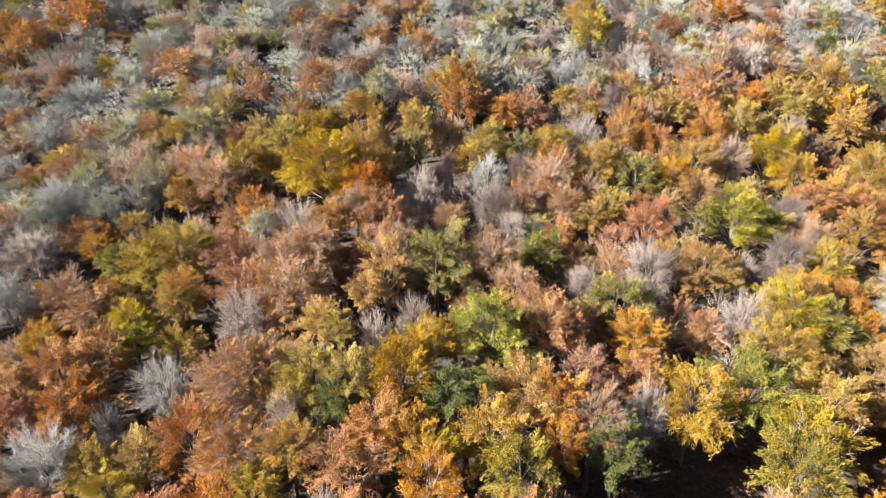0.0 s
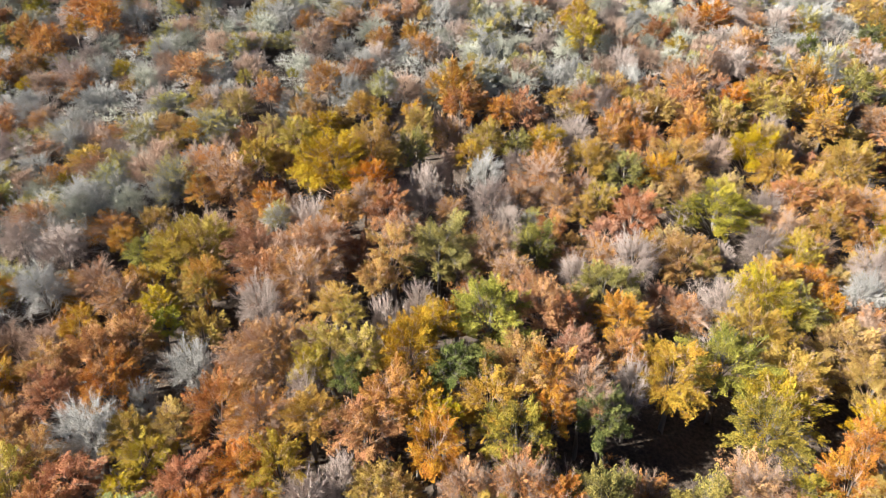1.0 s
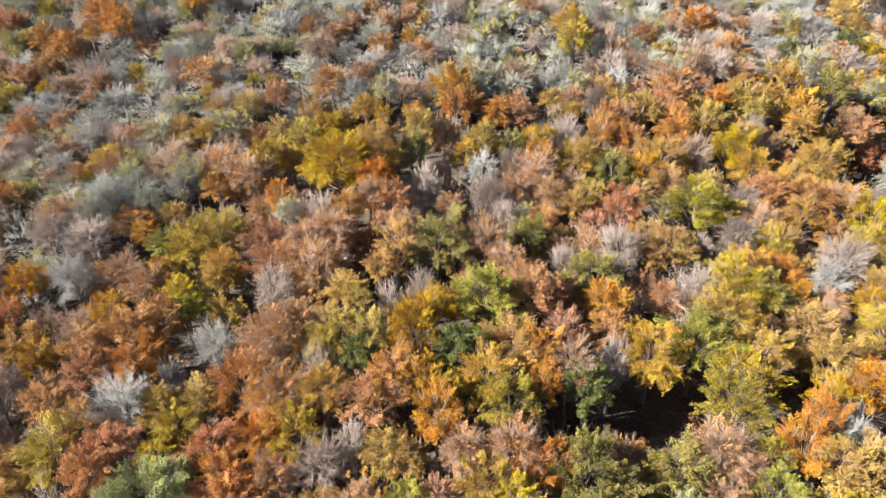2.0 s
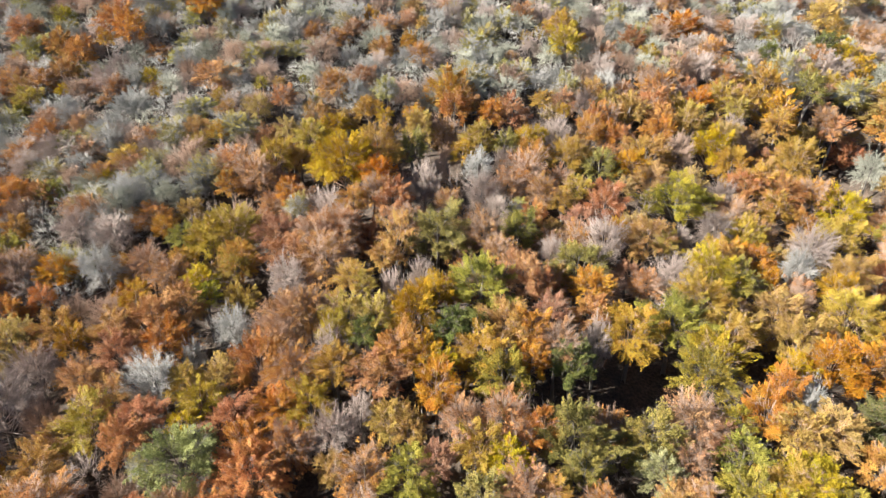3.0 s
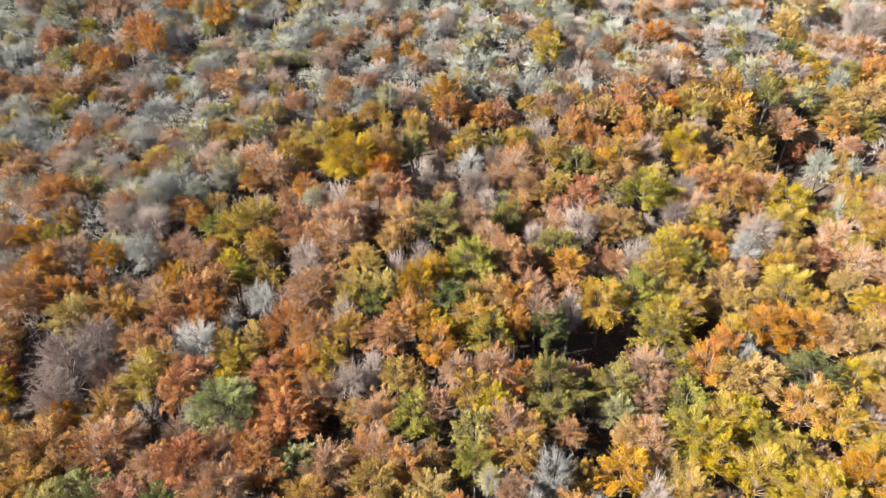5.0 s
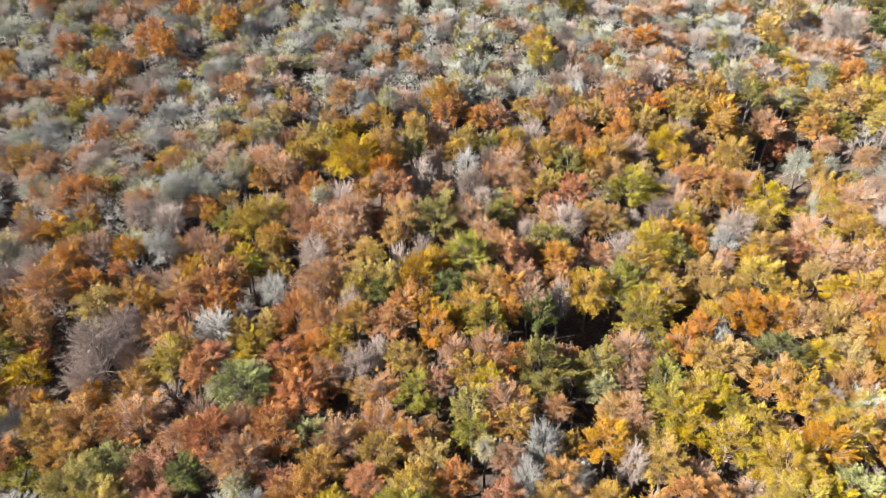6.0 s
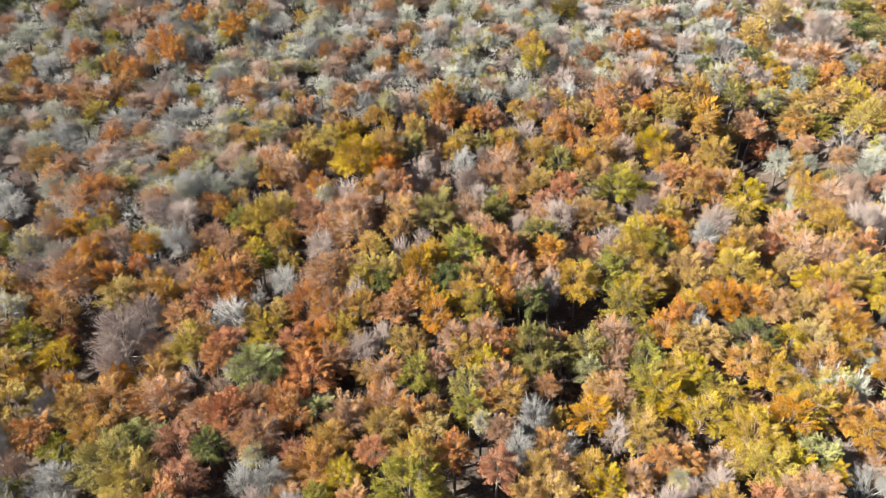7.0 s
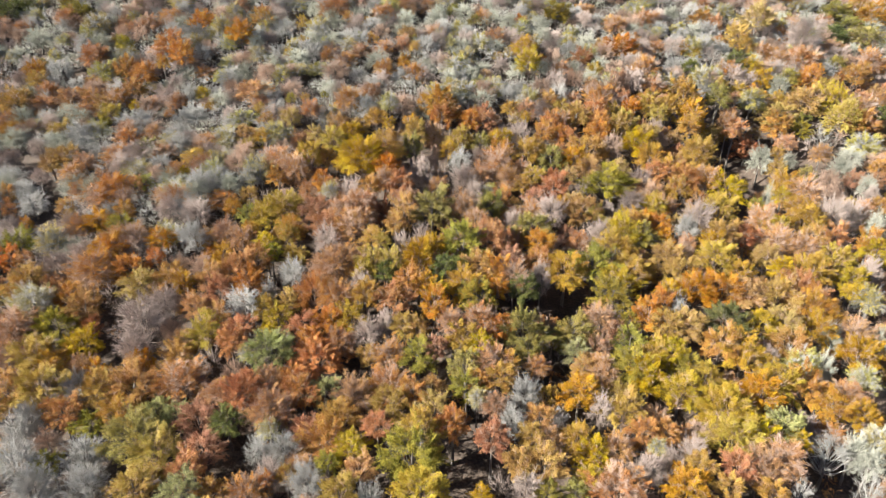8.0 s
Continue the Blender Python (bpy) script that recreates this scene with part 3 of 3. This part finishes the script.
plant("golden", [
    (-4.5, 87.0, 4.2, 13.0), (27.7, 87.3, 4.8, 10.0), (92.6, 87.3, 3.4, 11.9), (67.6, 89.1, 3.1, 9.1), (77.7, 89.7, 3.0, 9.8), (-2.0, 91.1, 3.1, 13.2),
    (-12.5, 92.7, 2.1, 12.8), (63.4, 93.2, 5.1, 8.8), (92.3, 93.7, 4.3, 13.0), (40.8, 94.8, 4.6, 9.6), (-40.1, 98.0, 2.7, 9.1), (104.7, 98.2, 4.0, 12.3),
    (65.2, 99.6, 2.9, 8.7), (-35.1, 101.4, 2.5, 9.1), (45.0, 101.6, 4.9, 9.0), (-44.5, 103.2, 2.4, 9.1), (84.4, 108.1, 3.1, 13.9), (-42.1, 108.9, 3.8, 9.0),
    (39.1, 109.6, 2.5, 8.7), (93.7, 110.4, 4.3, 18.1), (-91.1, 110.5, 2.1, 8.4), (-38.6, 110.9, 5.4, 9.1), (55.4, 114.4, 3.6, 7.7), (72.6, 114.7, 5.4, 8.7),
])
plant("golden", [
    (109.5, 118.4, 1.8, 12.9), (92.0, 120.0, 2.7, 20.5), (22.8, 122.9, 2.9, 7.4), (64.8, 123.0, 3.7, 8.0), (78.5, 123.5, 4.6, 12.0), (-19.8, 125.4, 6.2, 13.8),
    (95.8, 126.4, 4.0, 21.5), (26.3, 126.6, 2.9, 7.8), (-68.0, 128.0, 2.1, 8.1), (-13.9, 131.0, 5.5, 13.0), (-35.6, 133.5, 4.2, 9.7), (-66.7, 134.1, 4.3, 7.7),
    (3.6, 136.9, 3.0, 8.9), (61.1, 137.2, 4.4, 7.9), (-53.2, 138.9, 2.4, 8.8), (75.7, 139.4, 5.3, 11.4), (-28.9, 139.5, 3.8, 10.1), (-49.5, 141.2, 2.5, 10.0),
    (7.0, 141.8, 3.9, 8.9), (17.2, 142.3, 2.8, 8.8), (-6.0, 142.9, 3.5, 10.6), (-24.4, 143.2, 3.1, 10.3), (58.6, 143.2, 5.0, 7.9), (20.7, 144.5, 2.0, 8.7),
])
plant("golden", [
    (-13.8, 145.9, 2.0, 11.3), (-111.0, 149.8, 4.4, 6.6), (55.3, 151.0, 4.2, 8.4), (27.4, 154.5, 1.7, 8.8), (57.9, 154.6, 4.2, 8.6), (-122.0, 155.2, 1.7, 6.5),
    (-98.8, 155.7, 3.7, 8.6), (69.8, 158.9, 3.0, 9.1), (-40.0, 159.1, 1.5, 10.9), (-68.9, 159.3, 2.1, 8.8), (-92.3, 159.4, 1.7, 9.1), (38.6, 159.7, 3.0, 8.8),
    (130.9, 162.0, 5.8, 9.9), (-72.7, 164.3, 2.1, 9.5), (133.4, 172.0, 6.2, 10.2), (97.3, 179.9, 2.3, 11.2), (133.5, 181.0, 3.7, 9.7), (54.1, 183.1, 3.0, 8.6),
    (113.9, 185.5, 3.8, 9.2), (31.2, 180.5, 4.3, 12.5), (30.6, 187.5, 3.7, 13.5), (-49.9, 186.6, 1.6, 10.0), (112.5, 191.7, 4.4, 9.2), (-6.8, 192.2, 2.1, 9.5), (26.3, 194.9, 2.4, 6.0),
])
plant("golden", [
    (34.3, 197.3, 3.9, 6.0), (94.9, 199.5, 2.2, 9.4), (36.3, 203.0, 3.0, 6.8), (115.9, 205.4, 3.0, 10.6), (-47.7, 206.8, 2.5, 9.1), (114.5, 210.7, 4.6, 11.0),
    (87.3, 238.5, 3.4, 6.0),
])
plant("bare_mauve", [
    (12.8, 36.1, 2.8, 9.1), (32.5, 39.7, 2.9, 8.6), (-27.6, 41.1, 2.4, 8.0), (36.5, 41.1, 2.2, 8.6), (40.8, 43.0, 2.6, 8.9), (27.9, 52.3, 2.5, 8.3),
    (61.6, 62.4, 2.3, 10.1), (-59.6, 68.8, 3.7, 7.2), (-14.5, 71.6, 3.2, 7.7), (-11.0, 73.9, 2.2, 9.2), (-60.7, 75.3, 5.2, 8.0), (-58.0, 80.9, 3.9, 8.5),
    (-16.4, 83.1, 2.6, 11.4), (22.4, 85.8, 2.6, 10.4), (99.1, 91.6, 3.1, 12.4), (-86.2, 92.9, 3.4, 8.8), (-8.1, 93.7, 2.4, 13.1), (-3.7, 95.8, 2.8, 13.0),
    (-25.8, 98.6, 3.8, 9.5), (38.2, 100.4, 3.9, 9.2), (18.7, 106.6, 3.0, 8.4), (-104.9, 108.7, 3.3, 8.2), (65.4, 109.5, 4.6, 8.4), (-59.2, 109.8, 4.0, 9.0),
])
plant("bare_mauve", [
    (28.4, 110.4, 4.6, 8.2), (-66.5, 110.9, 4.0, 9.2), (102.6, 112.8, 4.5, 16.4), (-21.5, 114.2, 3.1, 12.4), (108.3, 114.4, 3.2, 13.3), (50.6, 115.8, 3.9, 7.4),
    (10.1, 119.9, 2.8, 7.6), (7.0, 123.5, 4.3, 8.0), (-4.2, 124.0, 3.2, 11.5), (-107.4, 128.2, 2.6, 8.3), (-86.1, 130.9, 3.7, 8.9), (12.3, 135.6, 2.7, 8.2),
    (24.6, 145.6, 3.6, 8.7), (67.2, 152.9, 2.5, 8.7), (33.2, 159.3, 3.0, 8.9), (66.2, 176.8, 5.0, 9.0), (138.9, 209.4, 7.2, 12.8), (154.5, 249.6, 5.9, 6.0),
])
plant("bare_silver", [
    (54.3, 35.2, 2.5, 9.1), (65.3, 35.4, 2.7, 8.9), (62.3, 41.9, 3.7, 9.1), (121.7, 155.6, 5.6, 6.0), (98.8, 192.7, 6.3, 9.7),
])
plant("bare_green", [
    (68.6, 40.7, 2.4, 9.0), (67.3, 43.1, 2.2, 8.9), (72.6, 45.1, 2.0, 9.0), (70.8, 60.5, 2.5, 10.0), (85.2, 66.5, 2.4, 10.6), (76.6, 67.4, 2.6, 10.8),
    (112.4, 110.4, 2.6, 11.0), (89.8, 123.5, 2.2, 20.2), (122.4, 130.5, 3.1, 6.6), (119.4, 139.9, 3.6, 6.0), (125.7, 145.6, 4.1, 6.0),
    (109.0, 149.0, 2.7, 6.0), (101.3, 151.1, 3.6, 9.2), (118.0, 180.6, 3.5, 9.4),
])
plant("bare_grey", [
    (-11.4, 35.6, 2.4, 9.3), (-21.4, 38.9, 3.0, 8.0), (-64.4, 40.2, 4.1, 7.5), (-56.8, 40.6, 3.7, 6.5), (-69.3, 44.3, 4.2, 7.7), (-30.5, 45.7, 2.2, 7.6),
    (-26.5, 46.2, 2.7, 6.9), (-59.8, 46.5, 3.9, 6.0), (11.7, 49.2, 2.5, 9.3), (19.7, 50.4, 2.0, 8.5), (-72.8, 50.8, 2.8, 7.9), (-72.5, 53.8, 2.9, 7.7),
    (14.9, 55.2, 2.9, 8.7), (-67.4, 60.7, 2.5, 7.3), (48.7, 75.4, 2.2, 10.5), (-40.4, 79.1, 4.0, 8.3), (-37.1, 84.3, 2.0, 8.5), (-32.0, 88.7, 3.3, 8.7),
    (-58.0, 101.0, 3.8, 9.1), (60.7, 104.6, 3.0, 8.8), (-103.7, 117.3, 4.2, 7.7), (-61.0, 120.7, 3.9, 8.8), (-108.4, 122.5, 3.2, 8.1), (6.6, 132.9, 3.4, 8.5),
])
plant("crimson", [
    (46.4, 39.0, 2.9, 9.2), (8.0, 44.6, 3.0, 9.5), (-40.2, 46.7, 3.6, 7.0), (-11.0, 49.4, 2.6, 7.8), (-42.9, 53.2, 3.8, 6.1), (-35.7, 57.3, 4.0, 8.0),
    (-1.0, 66.8, 2.4, 8.4), (-41.1, 69.6, 3.0, 8.2), (35.3, 70.9, 2.7, 8.4), (-40.7, 73.4, 3.4, 8.2), (-28.4, 73.8, 3.7, 7.4), (77.6, 81.3, 4.6, 10.8),
    (-46.9, 83.3, 3.3, 8.9), (16.0, 89.1, 3.0, 11.4), (75.1, 103.3, 3.0, 9.6), (-26.7, 104.1, 4.1, 9.4), (-29.9, 109.8, 3.8, 9.7), (-9.8, 115.1, 3.9, 12.2),
    (30.9, 121.4, 4.5, 8.0),
])
plant("sage", [
    (-40.5, 38.1, 3.3, 8.1), (56.7, 46.4, 3.5, 9.4), (-47.2, 54.5, 2.5, 6.0), (-51.1, 55.6, 2.8, 6.0), (-21.4, 58.8, 3.1, 6.0), (26.5, 66.2, 2.7, 7.3),
    (-32.7, 67.1, 5.2, 7.8),
])


# ---- the rest of the stand: lesser trees in the gaps, and low growth under them ----
CLEARINGS = [
    (26, 78, 4.5), (28, 85, 4.5), (30, 92, 4.5), (29, 76, 4), (31, 83, 4), (33, 89, 4), (-96, 110, 4.5), (-101, 118, 4.5), (-106, 125, 4.5), (-103, 121, 4), (-108, 129, 4), (-113, 136, 4), (4, 40, 3.5), (4, 46, 3.5), (5, 52, 3.5), (-35, 45, 3), (-38, 51, 3), (-41, 57, 3), (29, 75, 2.5), (-96, 110, 3.9), (-101, 120, 3.2), (-17, 66, 1.7), (-35, 45, 2), (58, 37, 2.2), (86, 73, 2.5), (-67, 76, 2.1), (-66, 69, 1.5), (4, 40, 2.6), (-6, 122, 2.1), (29, 97, 2.1)]
CLEARINGS += [
    (44, 82, 1.7), (66, 75, 1.6), (85, 142, 6), (84, 131, 5), (88, 151, 5), (85, 122, 4), (96, 146, 5)]


def is_open(x, y, r):
    return any(math.hypot(x - a, y - b) < c + 0.5 * r for a, b, c in CLEARINGS)


def filler():
    cells, count, rest = {}, {}, []

    def book(x, y, r, close):
        near = [p for i in (-1, 0, 1) for j in (-1, 0, 1) for p in cells.get((int(x // 12) + i, int(y // 12) + j), [])]
        if any(math.hypot(x - a, y - b) < close * (r + c) for a, b, c in near):
            return False
        cells.setdefault((int(x // 12), int(y // 12)), []).append((x, y, r))
        return True

    for p in PLANTED:
        cells.setdefault((int(p[0] // 12), int(p[1] // 12)), []).append(p)
    pick = random.Random(21)
    for _ in range(20000):
        y = pick.uniform(-30, 300)
        x = pick.uniform(-1, 1) * (66 + max(0, y) * 0.7)
        grey = y > leafless_edge(x)
        r = pick.uniform(2.9, 4.6) if grey else pick.uniform(2.4, 4.0)
        if is_open(x, y, r) or ravine(x, y) > 6 and x < 99 or not book(x, y, r, 0.40 if grey else 0.66):
            continue
        if grey:
            kind = pick.choices(("bare_grey", "bare_green", "bare_mauve", "bare_brown", "pale_yellow", "copper"), (32, 30, 18, 14, 12, 6))[0]
        else:
            kind = pick.choices(("bare_brown", "bare_mauve", "copper", "tan", "crimson", "orange"), (18, 16, 30, 18, 8, 12 if y > 90 else 2))[0]
        h = (9.0 if grey else 7.6) - pick.uniform(0.2, 2.4)
        seen = abs(x) < 46 + 0.7 * y and 24 < y < 285
        if seen and count.get(kind, 0) < 240:
            count[kind] = count.get(kind, 0) + 1
            tree(kind, x, y, r, h)
        else:
            rest.append((kind, x, y, r, h))
    return rest


def joined(name, label, material, shape, places):
    """Many small plants in one mesh; places: a matrix each."""
    if not places:
        return None
    base = np.empty(len(shape.vertices) * 3)
    shape.vertices.foreach_get("co", base)
    base = np.c_[base.reshape(-1, 3), np.ones(len(shape.vertices))]
    loops = np.empty(len(shape.polygons) * 3, dtype=np.int64)
    shape.polygons.foreach_get("vertices", loops)
    verts = np.concatenate([(base @ np.array(m).T)[:, :3] for m in places])
    corners = np.concatenate([loops + i * len(base) for i in range(len(places))])
    me = bpy.data.meshes.new(name)
    me.vertices.add(len(verts))
    me.vertices.foreach_set("co", verts.ravel())
    me.loops.add(len(corners))
    me.loops.foreach_set("vertex_index", corners)
    me.polygons.add(len(corners) // 3)
    me.polygons.foreach_set("loop_start", np.arange(0, len(corners), 3))
    me.update(calc_edges=True)
    me.materials.append(material)
    return tagged(new(name, me), label, "woodland", kind="stuff")


REST = filler()
few = random.Random(5)
ends = boughs(few, 10)
tuft = twig_mesh(ends, few, 2, 6, 0.0064)
clump = leaf_mesh(ends, few, 3, 8, 0.15, 0.4)
ends = boughs(few, 20)
bush = twig_mesh(ends, few, 3, 9, 0.0044)


def placed(x, y, z, r, up):
    return Matrix.LocRotScale((x, y, z), Euler((0, 0, few.uniform(0, 6.28))), (r, r, up))


inside = [p for p in REST if abs(p[1]) < 46 + 0.7 * p[2] and 24 < p[2] < 285]
outside = [p for p in REST if p not in inside]
for name, some, kinds, label, material, shape in (
        ("thicket", inside, ("bare_grey", "pale_yellow"), "leafless grey thicket between the trees", TWIG["bare_grey"], bush),
        ("thicket", inside, ("bare_green",), "leafless grey-green thicket between the trees", TWIG["bare_green"], bush),
        ("thicket", inside, ("bare_mauve", "bare_brown", "crimson", "copper", "tan"), "leafless brown thicket between the trees", TWIG["bare_mauve"], bush),
        ("distant_woods", outside, ("bare_grey", "bare_green", "pale_yellow"), "leafless grey trees of the wood beyond", TWIG["bare_grey"], tuft),
        ("distant_woods", outside, ("bare_mauve", "bare_brown", "crimson"), "leafless brown trees of the wood beyond", TWIG["bare_mauve"], tuft),
        ("distant_woods", outside, ("copper", "tan"), "copper and tan trees of the wood beyond", LEAF["copper"], clump)):
    joined(name, label, material, shape, [
        placed(x, y, ground(x, y) + max(2.5, (h - thicket(x, y)) * 0.85), r, max(2.5, (h - thicket(x, y)) * 0.8)) for k, x, y, r, h in some if k in kinds])

low = {"grey": [], "brown": [], "leafy": []}
for _ in range(1000):
    y = few.uniform(20, 270)
    x = few.uniform(-1, 1) * (46 + 0.72 * y)
    r = few.uniform(0.8, 2.1)
    if is_open(x, y, r) or ravine(x, y) > 6:
        continue
    low[few.choices(("grey", "brown", "leafy"), (80, 14, 6) if y > leafless_edge(x) else (20, 45, 35))[0]].append(placed(x, y, ground(x, y) + r * 0.6, r, r * few.uniform(0.7, 1.2)))
joined("undergrowth", "leafless grey shrubs and saplings under the trees", TWIG["bare_grey"], tuft, low["grey"])
joined("undergrowth", "brown twiggy undergrowth on the forest floor", TWIG["bare_mauve"], tuft, low["brown"])
joined("undergrowth", "withered copper shrubs on the forest floor", LEAF["copper"], clump, low["leafy"])
